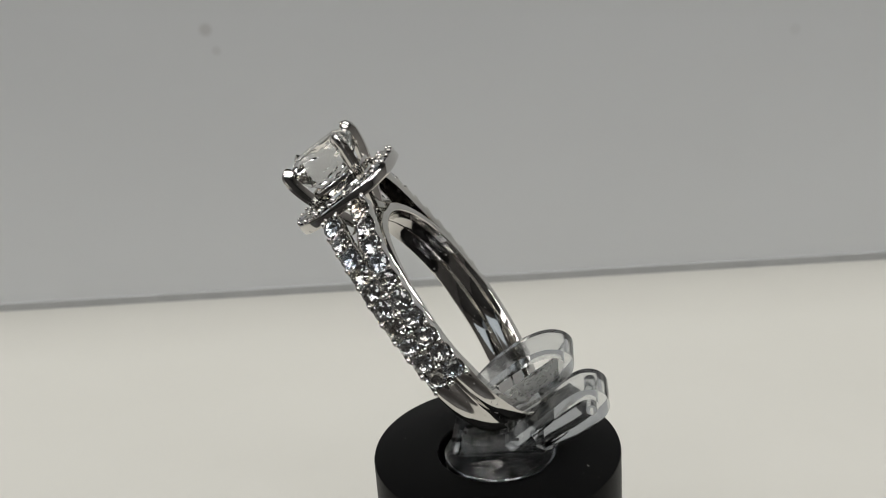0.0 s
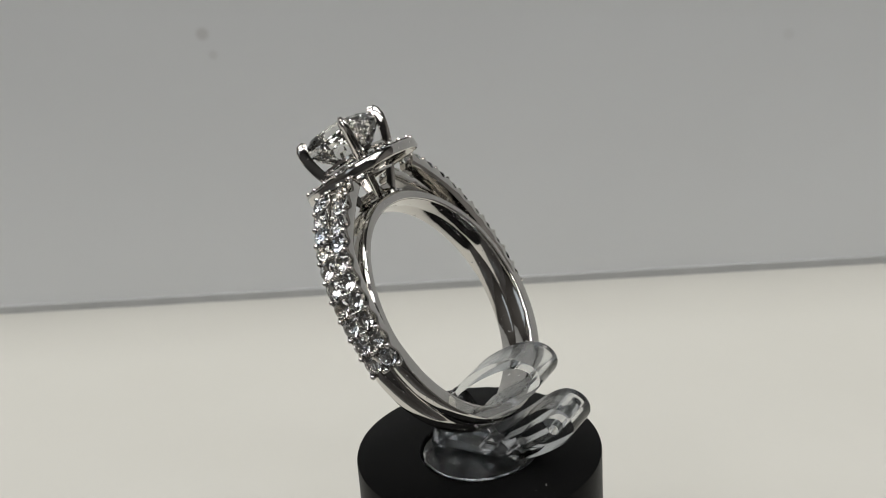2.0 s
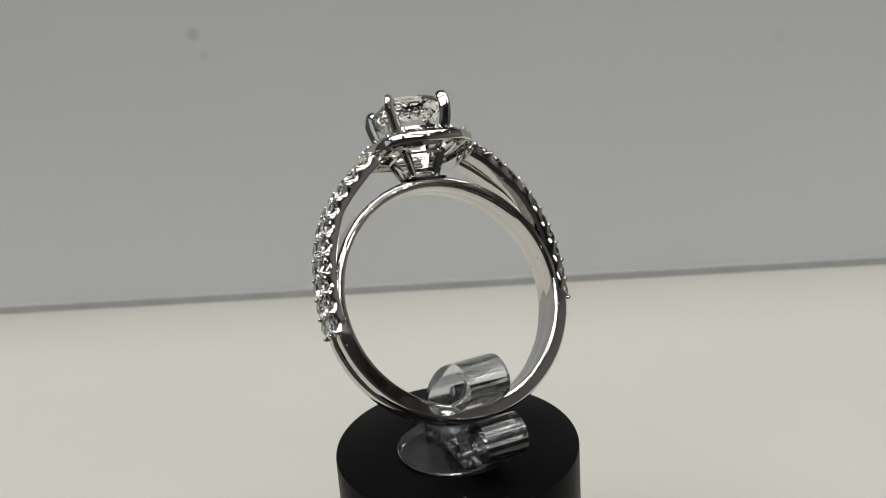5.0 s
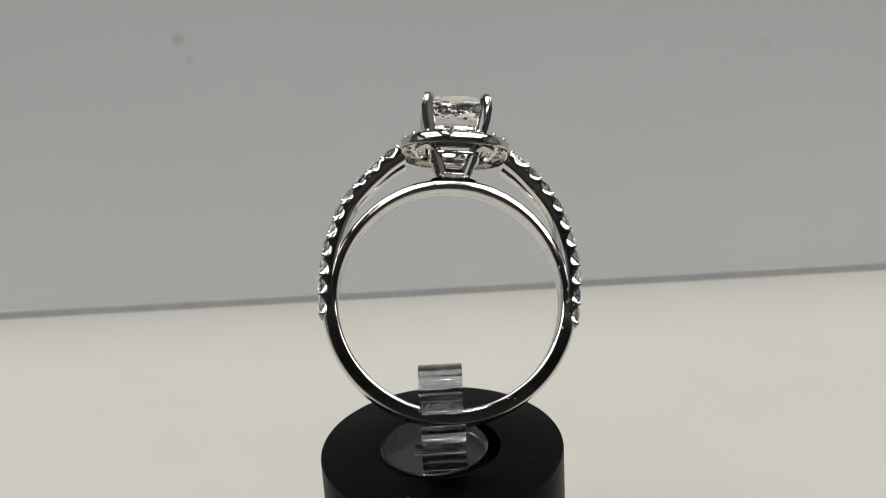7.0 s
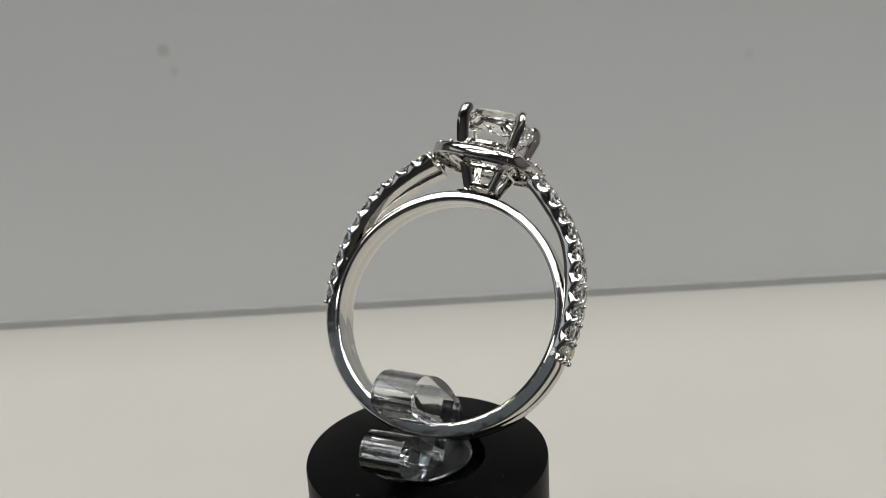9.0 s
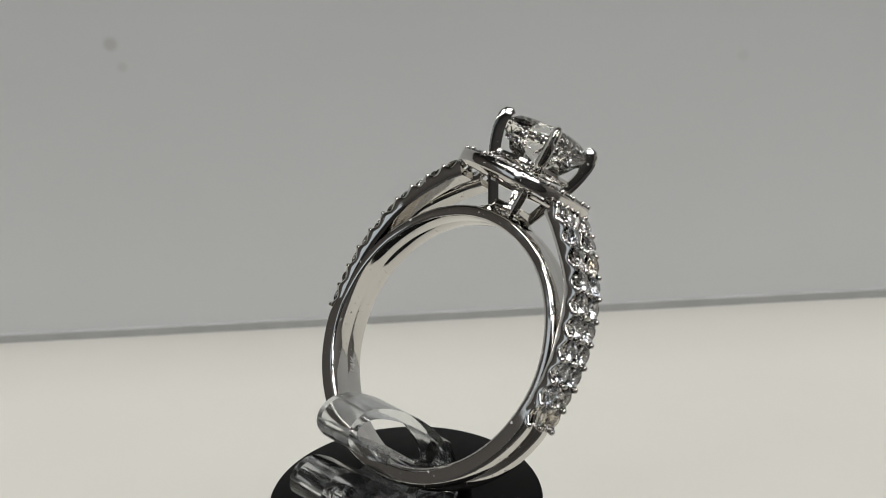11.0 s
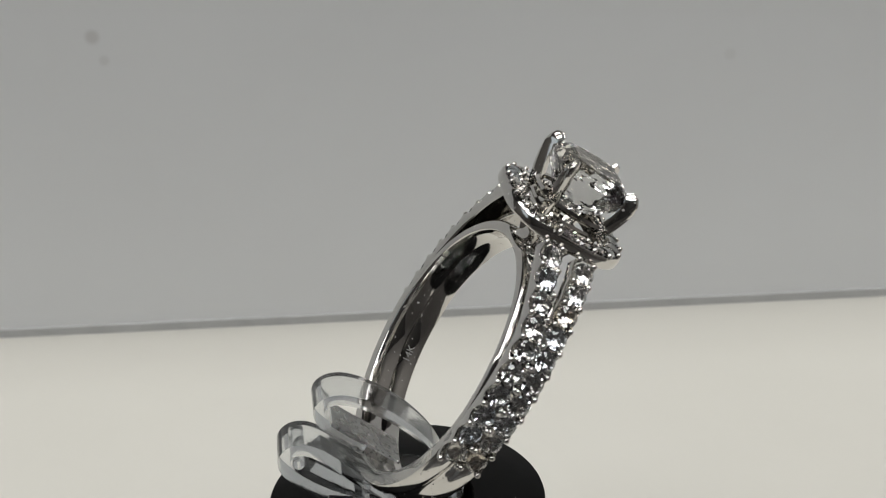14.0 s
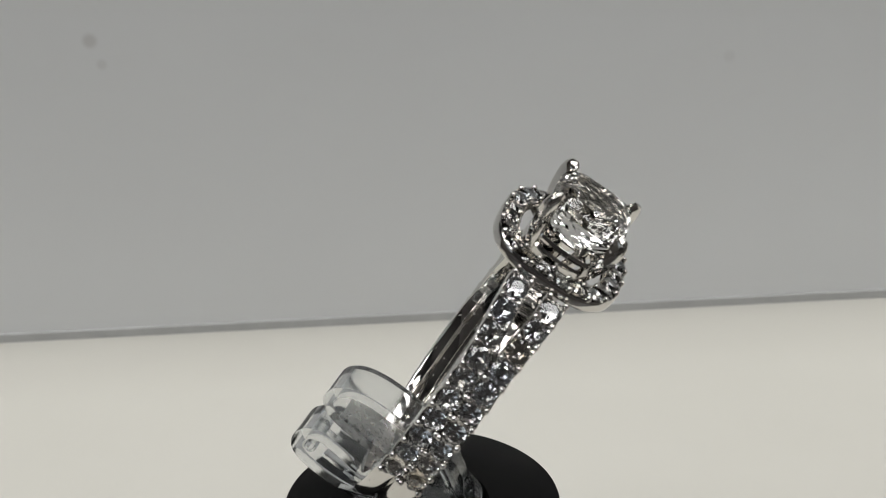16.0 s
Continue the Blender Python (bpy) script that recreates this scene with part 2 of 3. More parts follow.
# unseen dark surface added past the board; keeps the band's lower reflections dark
setting("counter_top", box_bm(-600, 600, -420, 260, -30, -2.55, 3), counter_mat, "unseen dark top round the board, for dark reflections", "counter")
setting("display_board", box_bm(-300, 300, -26, 74.6, -2.5, 0, 0.5), table_mat, "cream white board on the counter, smooth and plain", "board")
bm = loft_bm([[(x, y, z) for y, z in [(0, 110), (0, 0.0), (3.0, 0.0), (3.0, 110)]] for x in (-300, 300)])
backdrop = setting("wall_backdrop", bm, wall_mat, "pale grey upright panel with small brown marks", "wall")
backdrop.location = (0, WALL_Y * MM, 0)
# strip added in place of the shaded line where panel meets board
edging = setting("foot_shade_strip", slab_bm([(-0.25, 0), (0, 0), (0, 1.15), (-0.12, 1.15), (-0.25, 1.0)], -299.5, 299.5, 0), foot_shade_mat, "low dark grey strip for the shaded line along the panel foot", "edging")
edging.location = (0, (WALL_Y - 0.004) * MM, 0)
setting("counter_body", box_bm(-560, 560, -380, 240, -899, -30.5, 4), room_mat, "grey-brown counter body under the white top", "counter")
# unseen room closed round the counter; its tones shape what the metal mirrors
setting("floor", box_bm(-2000, 2000, -2000, 2000, -950, -900), floor_mat, "unseen brown floor closing the room", "floor")
setting("ceiling", box_bm(-2000, 2000, -2000, 2000, 1720, 1770), ceil_mat, "unseen dark grey ceiling over the added lamps", "ceiling")
setting("unseen_wall_north", box_bm(-2000, 2000, 2000, 2050, -900, 1720), pale_mat, "unseen taupe wall closing the room", "wall")
# dark in place of the phone and holder that the metal mirrors
setting("unseen_wall_south", box_bm(-2000, 2000, -2050, -2000, -900, 1720), room_mat, "unseen dark wall for the black reflections in the metal", "wall")
# lighter than the other walls, as a reflector for the band
setting("unseen_wall_east", box_bm(2000, 2050, -2000, 2000, -900, 1720), reflector_mat, "unseen light grey wall that brightens the metal", "wall")
setting("unseen_wall_west", box_bm(-2050, -2000, -2000, 2000, -900, 1720), pale_mat, "unseen taupe wall closing the room", "wall")

# ---- display stand ----
stand = tagged(new("display_stand"), "round black plastic ring stand with a clear acrylic clip", "display stand")
H = BASE_HEIGHT
PLINTH = Vector((-1.57, -0.29, 0)) * MM      # the plinth stands a little off the axis it turns about
part("plinth", lathe_bm([(0, 0.0), (8.84, 0.0), (9.12, 0.2), (9.24, 0.5), (9.24, H), (9.2, H + 0.12), (9.1, H + 0.18), (4.5, H + 0.18), (4.42, H + 0.1), (4.4, H - 2.0), (0, H - 2.0)], 128), black_mat, stand, "satin black plastic cylinder").location = PLINTH
part("clip_disc", lathe_bm([(0, H - 1.95), (3.95, H - 1.95), (4.1, H - 1.75), (4.1, H + 0.35), (4.0, H + 0.45), (0, H + 0.45)], 96), acrylic_mat, stand, "clear acrylic disc set in the plinth").location = PLINTH + Vector((-0.6, -0.22, 0)) * MM

# frame of the ring: across the finger hole, along the finger, and up through the head
U = Vector((0.9945, -0.0068, -0.1042)).normalized()
NN = Vector((-0.0505, 0.8423, -0.5367))
V = U.cross(NN).normalized()
NN = V.cross(U)
CENTRE = Vector((-0.389, 2.732, 31.552))
RING = Matrix.Translation(CENTRE) @ Matrix((U, NN, V)).transposed().to_4x4() @ pose(0, 0, 0, -1.8, 0, 0)


def tilt(n, v):
    """From the ring's own n, v to the stand's y, z in the clip's plane."""
    a = radians(34)
    return (CENTRE.y + n * math.cos(a) + v * math.sin(a), CENTRE.z - n * math.sin(a) + v * math.cos(a))


CLIP_X = (CENTRE.x - 2.5, CENTRE.x + 0.6)
CLIP_YAW = Matrix.Translation(CENTRE) @ pose(0, 0, 0, 0, 0, 0.2) @ Matrix.Translation(-CENTRE)


def strip(name, line, thick, label, bevel=0.1, thin=None, x_in=0.0, mat=acrylic_mat):
    """A bent strip of even thickness along a line in n, v."""
    pts, _ = spline([(n, v, 0) for n, v in line], 64)
    width = [(thin or thick) + (thick - (thin or thick)) * step(0.1, 0.5, k / (len(pts) - 1)) for k in range(len(pts))]
    left = [p + Vector((-t.y, t.x, 0)) * w / 2 for (p, t), w in zip(pts, width)]
    right = [p - Vector((-t.y, t.x, 0)) * w / 2 for (p, t), w in zip(pts, width)]
    x0, x1 = CLIP_X[0] + x_in, CLIP_X[1] - x_in
    secs = [[(x0, *tilt(a.x, a.y)), (x1, *tilt(a.x, a.y)), (x1, *tilt(b.x, b.y)), (x0, *tilt(b.x, b.y))] for a, b in zip(left, right)]
    bm = loft_bm(secs)
    sharp = [e for e in bm.edges if len(e.link_faces) == 2 and e.calc_face_angle(0) > 1.0]
    bmesh.ops.bevel(bm, geom=sharp, offset=bevel, segments=2, affect="EDGES", profile=0.5)
    bm.transform(CLIP_YAW)
    return part(name, bm, mat, stand, label)


strip("upper_tongue", [(5.64, -8.45), (4.24, -7.15), (2.24, -6.00), (-0.26, -5.40), (-2.66, -5.30), (-4.26, -5.55), (-5.16, -6.05), (-5.56, -6.70), (-5.41, -7.35), (-4.66, -7.80), (-3.26, -8.05), (-1.56, -8.15)], 0.7, "bent clear acrylic tongue inside the ring", thin=0.36)
strip("lower_tongue", [(2.32, -10.47), (-1.08, -10.17), (-3.38, -9.87), (-4.68, -9.92), (-5.43, -10.37), (-5.68, -11.07), (-5.33, -11.72), (-4.23, -12.07), (-1.88, -12.12), (0.52, -11.72)], 0.8, "thick clear acrylic tongue under the ring")
strip("scuffed_leg", [(-4.3, -7.6), (-3.0, -7.72), (-1.2, -7.8), (1.0, -7.95)], 0.2, "rough scuffed acrylic on the tongue's lower leg", 0.03, x_in=0.08, mat=frosted_mat)
strip("inner_tab", [(0.4, -11.0), (-1.6, -10.95), (-3.7, -10.85)], 0.92, "short clear tab inside the tongue", x_in=0.3)
bm = loft_bm([[(x, *tilt(-4.7 + 0.4 * math.cos(a * math.pi / 8), -11.05 + 0.4 * math.sin(a * math.pi / 8))) for a in range(16)] for x in (CLIP_X[0] - 0.5, CLIP_X[1] - 0.02)])
bm.transform(CLIP_YAW)
part("pin", bm, acrylic_mat, stand, "short clear pin through the tongue")
yz = [tilt(n, v) for n, v in ((-1.6, -12.45), (-0.4, -12.1), (0.8, -11.4), (2.4, -10.9))]
bm = slab_bm([(-3.75, H + 0.3), (-3.65, H + 0.75), (-2.9, H + 1.0)] + yz + [(1.7, H + 4.3), (2.4, H + 3.9), (2.8, H + 2.8), (2.8, H + 0.3)], CLIP_X[1] - 1.0, CLIP_X[1] - 0.1, 0.22)
bm.transform(CLIP_YAW)
part("clip_web", bm, acrylic_mat, stand, "clear acrylic web between disc and tongues")
bm = slab_bm([(-4.0, H + 0.4), (-4.0, H + 0.62), (-3.2, H + 1.0), (1.6, H + 1.15), (2.4, H + 1.9), (2.9, H + 1.9), (3.1, H + 0.4)], CLIP_X[0] + 0.15, CLIP_X[1] - 1.05, 0.15)
bm.transform(CLIP_YAW)
part("clip_foot", bm, acrylic_mat, stand, "low clear foot of the clip on the disc")

# ---- ring (built about the centre of its finger hole; x across, y along the finger, z to the head) ----
ring = tagged(new("ring"), "white gold engagement ring with square diamond, halo and pavé shoulders", "ring")

# shank
sections = []
for i in range(180):
    a = 2 * math.pi * i / 180
    up = abs((math.degrees(a) + 180) % 360 - 180)                 # 0 at the bottom, 180 under the head
    low = 1 - step(76, 92, up)                                   # domed lower part
    top = 9.14 + 0.5 * low + 0.12 * step(120, 170, up)
    w = 1.42 + 0.08 * low - 0.2 * step(110, 165, up)
    prof = [(-w + 0.12, 8.415), (-w * 0.5, 8.39), (-0.09, 8.38), (0.0, 8.41), (0.09, 8.38), (w * 0.5, 8.39), (w - 0.12, 8.415), (w - 0.05, 8.45), (w - 0.01, 8.52), (w + 0.012, 8.63), (w + 0.015, 8.75), (w, top - 0.26)]
    for k in range(20):
        y = w * (1 - 2 * k / 19)
        off = (abs(y) - 0.52 * w) / (0.5 * w)
        drop = (0.04 + 0.5 * low) if off < 0 else (0.04 + 0.10 * low)
        prof.append((y, top - drop * off * off - (0.15 - 0.03 * low) * step(0.84, 1.0, abs(y) / w)))
    prof += [(-w, top - 0.26), (-w - 0.015, 8.75), (-w - 0.012, 8.63), (-w + 0.01, 8.52), (-w + 0.05, 8.45)]
    sections.append([(0.988 * r * math.sin(a), y, 0.08 - 0.988 * r * math.cos(a)) for y, r in prof])
part("shank", loft_bm(sections, closed=True), gold_mat, ring, "polished white gold band, grooved down the middle", limit=50)


# small round stones: table, crown, pavilion
def brilliant_bm(radius, sides=8, table=0.56, crown=0.30, girdle=0.05, pavilion=0.80):
    """A round brilliant with its girdle at z = 0."""
    bm = bmesh.new()
    def loop(r, z, k, n=sides):
        return [bm.verts.new((r * radius * math.cos(2 * math.pi * (i + k) / n), r * radius * math.sin(2 * math.pi * (i + k) / n), z * radius)) for i in range(n)]
    tab = loop(table, crown, 0)
    star = loop(0.80, crown * 0.56, 0.5)
    g1, g0 = loop(1, girdle / 2, 0, sides * 2), loop(1, -girdle / 2, 0, sides * 2)
    pav = loop(0.42, -pavilion * 0.62, 0)
    tip = bm.verts.new((0, 0, -pavilion * radius))
    bm.faces.new(tab)
    n = sides
    for i in range(n):
        j = (i + 1) % n
        bm.faces.new((tab[i], star[i], tab[j]))
        bm.faces.new((tab[i], star[i - 1], g1[2 * i], star[i]))
        bm.faces.new((star[i], g1[2 * i], g1[2 * i + 1]))
        bm.faces.new((star[i], g1[2 * i + 1], g1[(2 * i + 2) % (2 * n)]))
        bm.faces.new((g0[2 * i], g0[2 * i + 1], pav[i]))
        bm.faces.new((g0[2 * i + 1], g0[(2 * i + 2) % (2 * n)], pav[j]))
        bm.faces.new((pav[i], g0[2 * i + 1], pav[j]))
        bm.faces.new((pav[i], pav[j], tip))
    for i in range(2 * n):
        j = (i + 1) % (2 * n)
        bm.faces.new((g1[i], g0[i], g0[j], g1[j]))
    return bm


def bead_bm(r):
    bm = bmesh.new()
    bmesh.ops.create_uvsphere(bm, u_segments=10, v_segments=6, radius=r)
    for v in bm.verts:
        if v.co.z < 0:
            v.co.z *= 2.2
    return bm


stone_mesh = mesh_of("pave_stone", brilliant_bm(0.665), diamond_mat, smooth=False)
halo_mesh = mesh_of("halo_stone", brilliant_bm(0.58), diamond_mat, smooth=False)
bead_mesh = mesh_of("bead", bead_bm(0.2), gold_mat, limit=80)

small_bead = mesh_of("bead", bead_bm(0.185), gold_mat, limit=80)

# shoulders: two rails a side, each a channel that holds ten stones between beads
SHOULDER = [(9.6, -1.5), (9.7, 0.2), (9.71, 1.8), (9.56, 3.31), (9.24, 4.78), (8.75, 6.25), (8.11, 7.57), (7.24, 8.73), (6.31, 9.76), (5.36, 10.68), (4.42, 11.4)]
STONES = 10
SUB = 12


def rail(side, row):
    pts, length = spline([(x, z, 0) for x, z in SHOULDER], STONES * SUB + 1)
    secs, frames_ = [], []
    phase = row * 0.04                                            # the two rows run almost level
    for k, (p, t) in enumerate(pts):
        s = k / (STONES * SUB)
        n_mid = row * (0.70 + 0.46 * step(0.56, 1.0, s))
        half = 0.76 - 0.06 * step(0.5, 1.0, s)
        out = Vector((t.y, -t.x, 0))                              # away from the finger
        if out.dot(Vector((p.x, p.y, 0))) < 0:
            out = -out
        scal = 0.38 * (0.5 - 0.5 * math.cos(2 * math.pi * (s * STONES - phase)))
        deep = 1.15 + 0.1 * step(0.6, 1.0, s)
        top_out, top_in = -0.10 - scal, -0.16 - scal * 0.6 - 0.3 * (1 - step(0.55, 0.75, s))
        hi = row * half
        prof = [(hi, top_out - 0.12), (hi * 0.965, top_out - 0.03), (hi * 0.91, top_out - 0.02), (hi * 0.78, -0.72), (-hi * 0.76, -0.72), (-hi * 0.84, top_in - 0.02), (-hi * 0.94, top_in), (-hi, top_in - 0.06),
                (-hi, -deep + 0.2), (-hi * 0.8, -deep), (hi * 0.75, -deep), (hi, -deep + 0.25)]
        secs.append([(side * (p.x + out.x * r), n_mid + y, p.y + out.y * r) for y, r in prof])
        frames_.append((p, t, out, n_mid, half))
    ob = part("shoulder_rail", loft_bm(secs), gold_mat, ring, "scalloped white gold rail set with diamonds", limit=40)
    rnd = random.Random(int(side * 7 + row * 3 + 20))
    for i in range(STONES):
        p, t, out, n_mid, half = frames_[round((i + 0.5 + phase) * SUB)]
        z = Vector((side * out.x, 0, out.y))
        x = Vector((side * t.x, 0, t.y))
        m = Matrix((x, z.cross(x), z)).transposed().to_4x4()
        m = m @ pose(0, 0, 0, rnd.uniform(-4, 4), rnd.uniform(-4, 4), rnd.uniform(0, 45))
        m.translation = Vector((side * p.x, n_mid, p.y)) - z * 0.12
        piece("stone", stone_mesh, ob, m)
    for i in range(STONES + 1):
        p, t, out, n_mid, half = frames_[min(max(round((i + phase) * SUB), 0), STONES * SUB)]
        z = Vector((side * out.x, 0, out.y))
        x = Vector((side * t.x, 0, t.y))
        for e in (-1, 1):
            m = Matrix((x, z.cross(x), z)).transposed().to_4x4()
            m.translation = Vector((side * p.x, n_mid + e * (half - 0.17), p.y)) - z * (0.08 + rnd.uniform(0, 0.06))
            piece("bead", bead_mesh, ob, m)


for side in (-1, 1):
    for row in (-1, 1):
        rail(side, row)


# halo: an eight-sided tray of stones round the centre
def octagon(half, cut, z, per=6):
    """Points along an eight-sided outline with softened corners."""
    corners = [(half, -half + cut), (half, half - cut), (half - cut, half), (-half + cut, half), (-half, half - cut), (-half, -half + cut), (-half + cut, -half), (half - cut, -half)]
    out = []
    for i, c in enumerate(corners):
        a, b = Vector(corners[i - 1]), Vector(corners[(i + 1) % 8])
        c = Vector(c)
        p, q = c + (a - c) * 0.42, c + (b - c) * 0.42
        for k in range(per):
            t = k / (per - 1)
            w = p * (1 - t) ** 2 + c * 2 * t * (1 - t) + q * t * t
            out.append((w.x, w.y, z))
    return out


HALO = 4.14


def droop(x, z):
    """The halo sinks a little towards the shoulders."""
    return z + 0.03 - 0.006 * x * x


# a channel open below: outer wall, lip, floor under the stones, inner lip and wall
tray = [octagon(HALO - HALO_IN, HALO_CUT, z) for HALO_IN, HALO_CUT, z in (
    (0.10, 1.76, 11.22), (0.03, 1.79, 11.28), (0.0, 1.8, 11.42), (0.0, 1.8, 11.78), (0.03, 1.79, 11.93), (0.09, 1.77, 12.01), (0.16, 1.74, 12.0),
    (0.22, 1.72, 11.88), (1.05, 1.4, 11.88), (1.12, 1.38, 12.0), (1.24, 1.33, 12.0), (1.3, 1.31, 11.9), (1.3, 1.31, 11.5), (1.16, 1.36, 11.44),
    (1.08, 1.39, 11.76), (0.26, 1.7, 11.76), (0.2, 1.72, 11.26))]
tray = [[(x, y, droop(x, z)) for x, y, z in ring_line] for ring_line in tray]
halo = part("halo", loft_bm(tray, closed=True), gold_mat, ring, "eight-sided white gold halo rim", limit=40)
line = octagon(HALO - 0.63, 1.56, 12.02, 5)
total = [0.0]
for a, b in zip(line, line[1:] + line[:1]):
    total.append(total[-1] + (Vector(b) - Vector(a)).length)


def along(s):
    s %= total[-1]
    i = next(j for j in range(len(line)) if total[j + 1] >= s)
    a, b = Vector(line[i]), Vector(line[(i + 1) % len(line)])
    return a.lerp(b, (s - total[i]) / (total[i + 1] - total[i]))


HALO_STONES = 21
rnd = random.Random(5)
for i in range(HALO_STONES):
    s = total[-1] * i / HALO_STONES
    m = pose(0, 0, 0, rnd.uniform(-5, 5), rnd.uniform(-5, 5), rnd.uniform(0, 45))
    m.translation = along(s)
    m.translation.z = droop(m.translation.x, m.translation.z)
    piece("stone", halo_mesh, halo, m)
    q = along(s + total[-1] / HALO_STONES / 2)
    for f in (0.88, 1.13):
        m = pose(0, 0, 0)
        m.translation = Vector((q.x * f, q.y * f, droop(q.x * f, 12.12)))
        piece("bead", small_bead, halo, m)

# four short bridges tie the halo to the claws
for sx, sy in ((-1, -1), (1, -1), (-1, 1), (1, 1)):
    secs = []
    for r, z, w, h in ((1.45, 11.3, 0.26, 0.3), (1.85, 11.5, 0.2, 0.24), (2.32, 11.62, 0.26, 0.22)):
        secs.append([(sx * (r - a * w), sy * (r + a * w), z + b * h) for a, b in ((-1, -1), (1, -1), (1, 1), (-1, 1))])
    part("halo_bridge", loft_bm(secs), gold_mat, ring)

# basket under the stone
part("basket_base", loft_bm([octagon(h, h * 0.3, z, 4) for h, z in ((1.75, 9.1), (1.45, 9.22), (1.24, 9.45), (1.14, 9.7), (1.12, 9.95), (1.0, 10.02), (0.7, 9.9))]), gold_mat, ring, "small square white gold collar")
part("gallery_rail", loft_bm([octagon(h, h * 0.35, z, 4) for h, z in ((1.75, 10.95), (1.9, 10.9), (1.95, 11.05), (1.9, 11.2), (1.75, 11.15))], closed=True), gold_mat, ring)
part("gallery_rail", loft_bm([octagon(h, h * 0.4, z, 4) for h, z in ((2.0, 11.5), (2.14, 11.44), (2.26, 11.7), (2.3, 12.05), (2.2, 12.2), (2.06, 12.1))], closed=True), gold_mat, ring)
part("gallery_rail", loft_bm([octagon(h, h * 0.4, z, 4) for h, z in ((2.16, 12.65), (2.33, 12.58), (2.4, 12.75), (2.33, 12.95), (2.16, 12.88))], closed=True), gold_mat, ring)


def prong(sx, sy):
    path = [(0.88, 9.5), (1.2, 10.4), (1.58, 11.5), (1.92, 12.6), (2.15, 13.6), (2.27, 14.5), (2.25, 15.0), (2.14, 15.4), (1.93, 15.58)]
    pts, _ = spline([(r, z, 0) for r, z in path], 26)
    secs = []
    for k, (p, t) in enumerate(pts):
        s = k / 25
        close = math.sqrt(max(0.0, 1 - (max(0.0, s - 0.9) / 0.104) ** 2))
        w = (0.27 + 0.09 * step(0.1, 0.6, s) - 0.05 * step(0.7, 0.95, s)) * close
        d = (0.27 + 0.02 * step(0.1, 0.6, s) + 0.03 * step(0.7, 1.0, s)) * (0.35 + 0.65 * close)
        dent = 0.3 + 0.55 * step(0.72, 0.9, s)
        nx = Vector((t.y, -t.x))                                   # outward in the r, z plane
        loop = []
        for across, out in ((-1, -0.9), (-1.0, 0.25), (-0.62, 0.85), (-0.2, dent + 0.1), (0, dent), (0.2, dent + 0.1), (0.62, 0.85), (1.0, 0.25), (1, -0.9), (0, -1)):
            r, z = p.x + nx.x * out * d, p.y + nx.y * out * d
            a = across * w * 0.7071
            loop.append((sx * (r - a), sy * (r + a), z))
        secs.append(loop)
    part("prong", loft_bm(secs), gold_mat, ring, "grooved white gold claw", limit=50)


for sx, sy in ((-1, -1), (1, -1), (-1, 1), (1, 1)):
    prong(sx, sy)


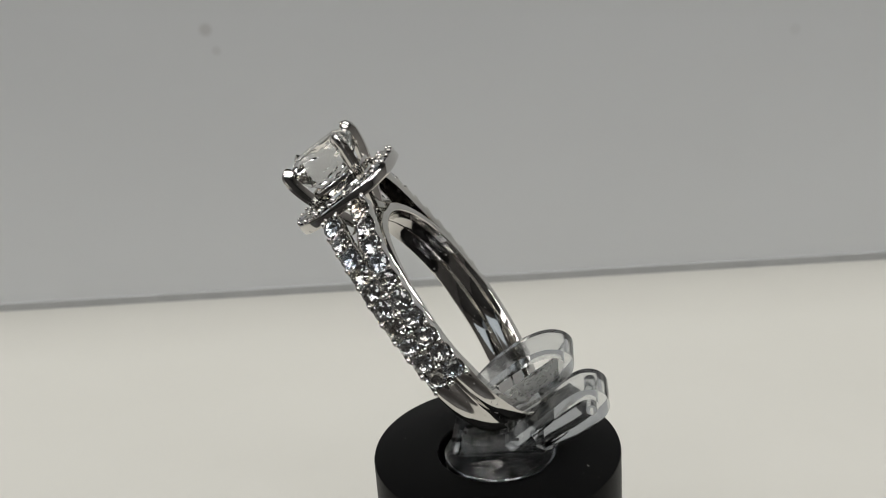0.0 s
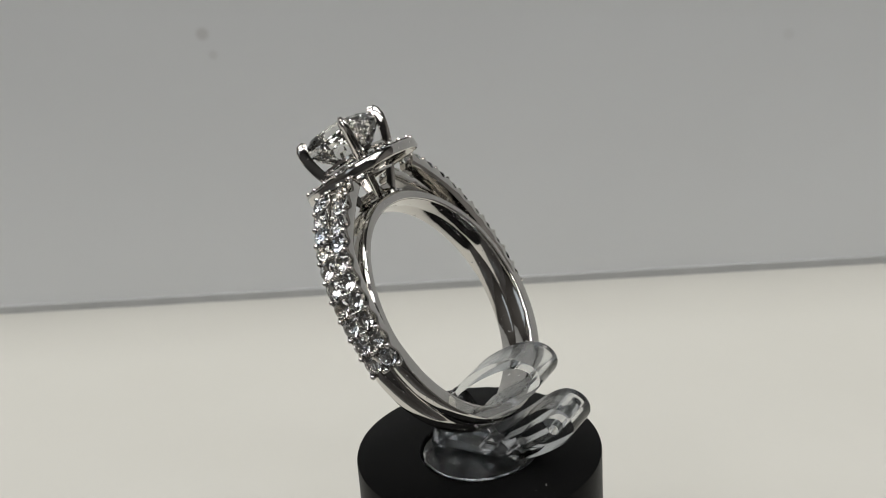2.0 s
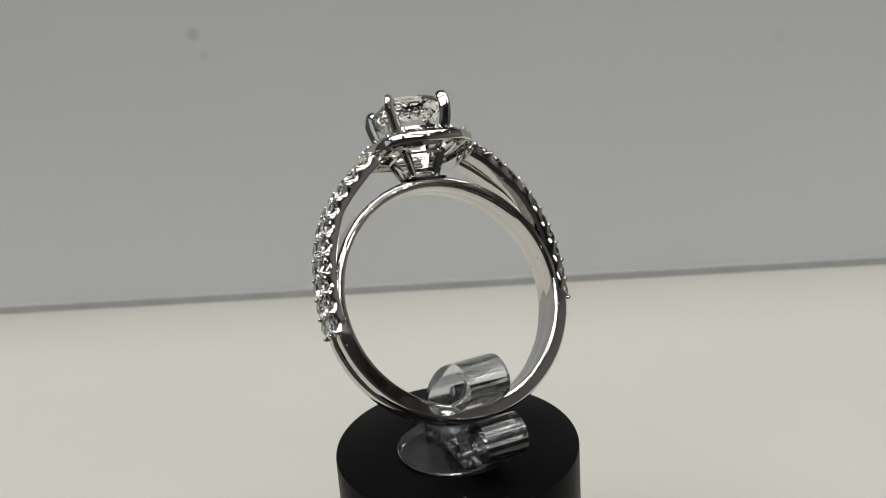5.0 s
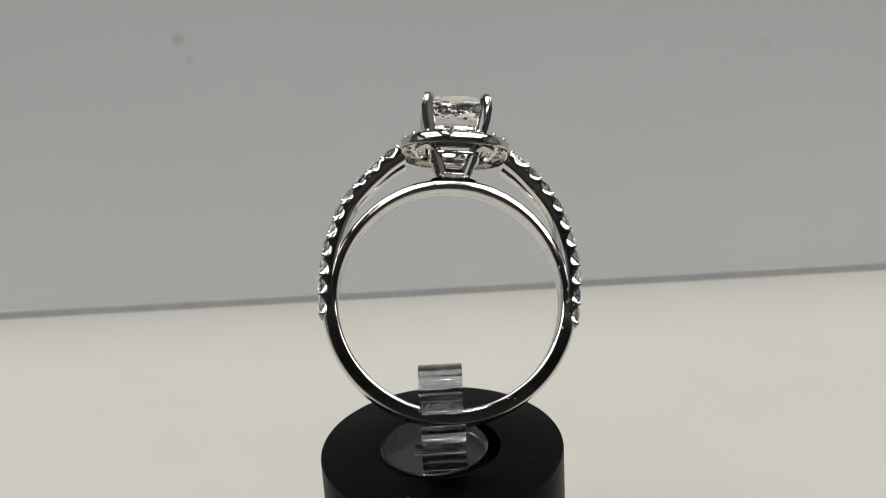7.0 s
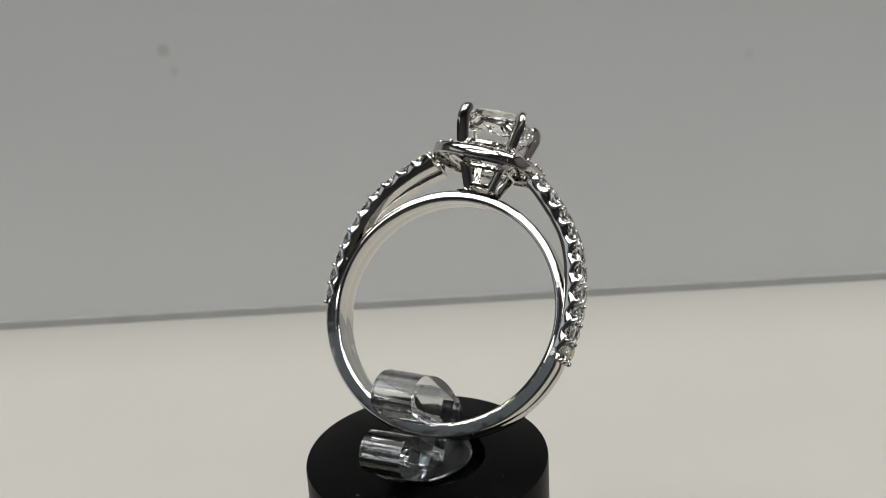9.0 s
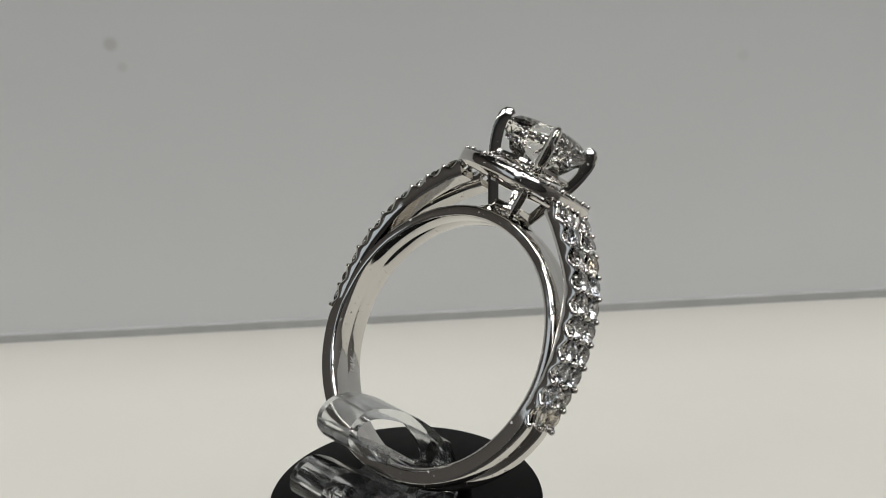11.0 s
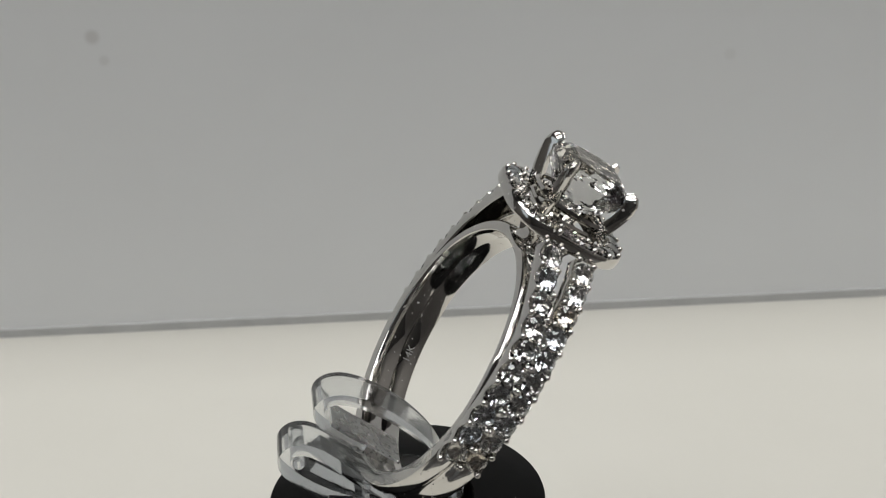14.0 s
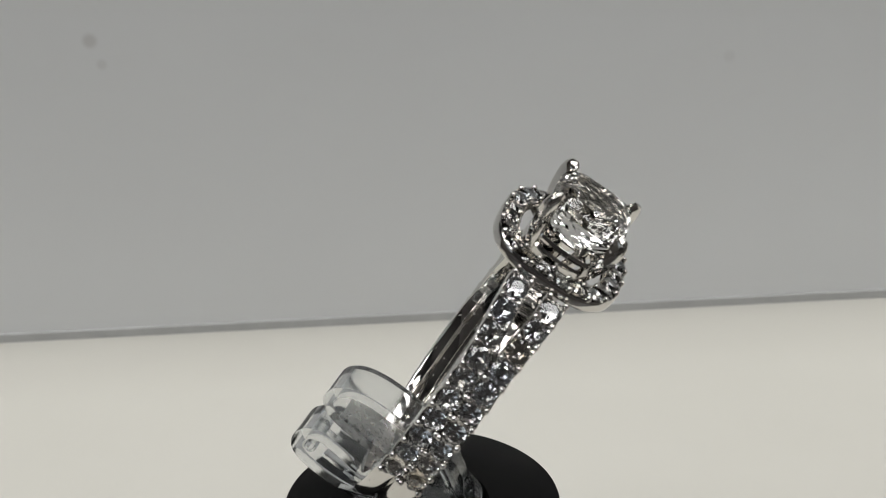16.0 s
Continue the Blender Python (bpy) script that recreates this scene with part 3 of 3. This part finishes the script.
# centre stone: square cushion with a stepped crown and many pavilion facets
def cushion_bm(half):
    bm = bmesh.new()
    count = 28
    rnd_cut = random.Random(3)

    def loop(scale, z, power, shift=0.0):
        out = []
        for i in range(count):
            a = 2 * math.pi * (i + shift) / count
            c, s = math.cos(a), math.sin(a)
            k = (abs(c) ** power + abs(s) ** power) ** (-1 / power)
            wob = rnd_cut.uniform(-0.13, 0.13) if z < -0.3 else (rnd_cut.uniform(-0.035, 0.035) if 0.1 < z < 0.8 else 0.0)
            out.append(bm.verts.new((half * scale * k * c, half * scale * k * s, z + wob)))
        return out

    crown = [loop(0.62, 0.84, 4.2), loop(0.75, 0.72, 4.4, 0.5), loop(0.88, 0.48, 4.7), loop(0.97, 0.22, 4.9, 0.5)]
    g1, g0 = loop(1.0, 0.07, 5.0), loop(1.0, -0.07, 5.0)
    rings = [g0] + [loop(sc, z, pw, 0.5 * ((k + 1) % 2)) for k, (sc, z, pw) in enumerate(((0.97, -0.34, 4.9), (0.92, -0.62, 4.7), (0.86, -0.9, 4.4), (0.78, -1.16, 4.1), (0.69, -1.42, 3.8), (0.58, -1.68, 3.4), (0.46, -1.94, 3.0), (0.32, -2.18, 2.8), (0.17, -2.4, 2.6)))]
    tip = bm.verts.new((0, 0, -2.6))
    bm.faces.new(crown[0])
    tiers = [crown + [g1], rings]
    for i in range(count):
        j = (i + 1) % count
        for tier in tiers:
            for k, (a, b) in enumerate(zip(tier, tier[1:])):
                if k % 2 == 0:
                    bm.faces.new((a[i], b[i], a[j]))
                    bm.faces.new((b[i - 1], b[i], a[i]))
                else:
                    bm.faces.new((a[i - 1], b[i], a[i]))
                    bm.faces.new((a[i], b[i], b[j]))
        bm.faces.new((g1[i], g0[i], g0[j], g1[j]))
        bm.faces.new((rings[-1][i], tip, rings[-1][j]))
    return bm


bm = cushion_bm(2.42)
bmesh.ops.translate(bm, verts=bm.verts, vec=(0, 0, 14.76))
part("centre_stone", bm, centre_mat, ring, "square cushion-cut diamond", smooth=False)

# hallmark inside the band
font = bpy.data.curves.new("hallmark", "FONT")
font.body, font.size, font.extrude, font.align_x, font.align_y = "14K", 0.74, 0.012, "CENTER", "CENTER"
tmp = bpy.data.objects.new("hallmark_text", font)
scene.collection.objects.link(tmp)
bpy.context.view_layer.update()
text_mesh = bpy.data.meshes.new_from_object(tmp.evaluated_get(bpy.context.evaluated_depsgraph_get()))
bpy.data.objects.remove(tmp)
for v in text_mesh.vertices:
    v.co *= MM
text_mesh.materials.clear()
text_mesh.materials.append(engrave_mat)
a = radians(56)
inward = Vector((math.sin(a), 0, math.cos(a)))
run = Vector((-math.cos(a), 0, math.sin(a)))
m = Matrix((run, inward.cross(run), inward)).transposed().to_4x4()
m.translation = -inward * 8.262 + Vector((0, 0.6, 0.08))
piece("hallmark", text_mesh, ring, m)

bm = bmesh.new()
loops = [[bm.verts.new((1.02 + r * math.cos(k * math.pi / 12), 0.02 + r * math.sin(k * math.pi / 12), z)) for k in range(24)] for r, z in ((0.22, 0.0), (0.22, 0.012), (0.15, 0.012), (0.15, 0.0))]
for a, b in zip(loops, loops[1:]):
    for k in range(24):
        bm.faces.new((a[k], a[(k + 1) % 24], b[(k + 1) % 24], b[k]))
piece("stamped_ring", mesh_of("stamped_ring", bm, engrave_mat), ring, m)


# ---- what turns ----
def motions():
    walk(stand, [(t, pose(0, 0, 0, 0, 0, a)) for t, a in TURN_ROWS])
    local = Matrix.Translation(RING.translation * MM) @ RING.to_3x3().to_4x4()
    walk(ring, [(t, pose(0, 0, 0, 0, 0, a) @ local) for t, a in TURN_ROWS])


motions()
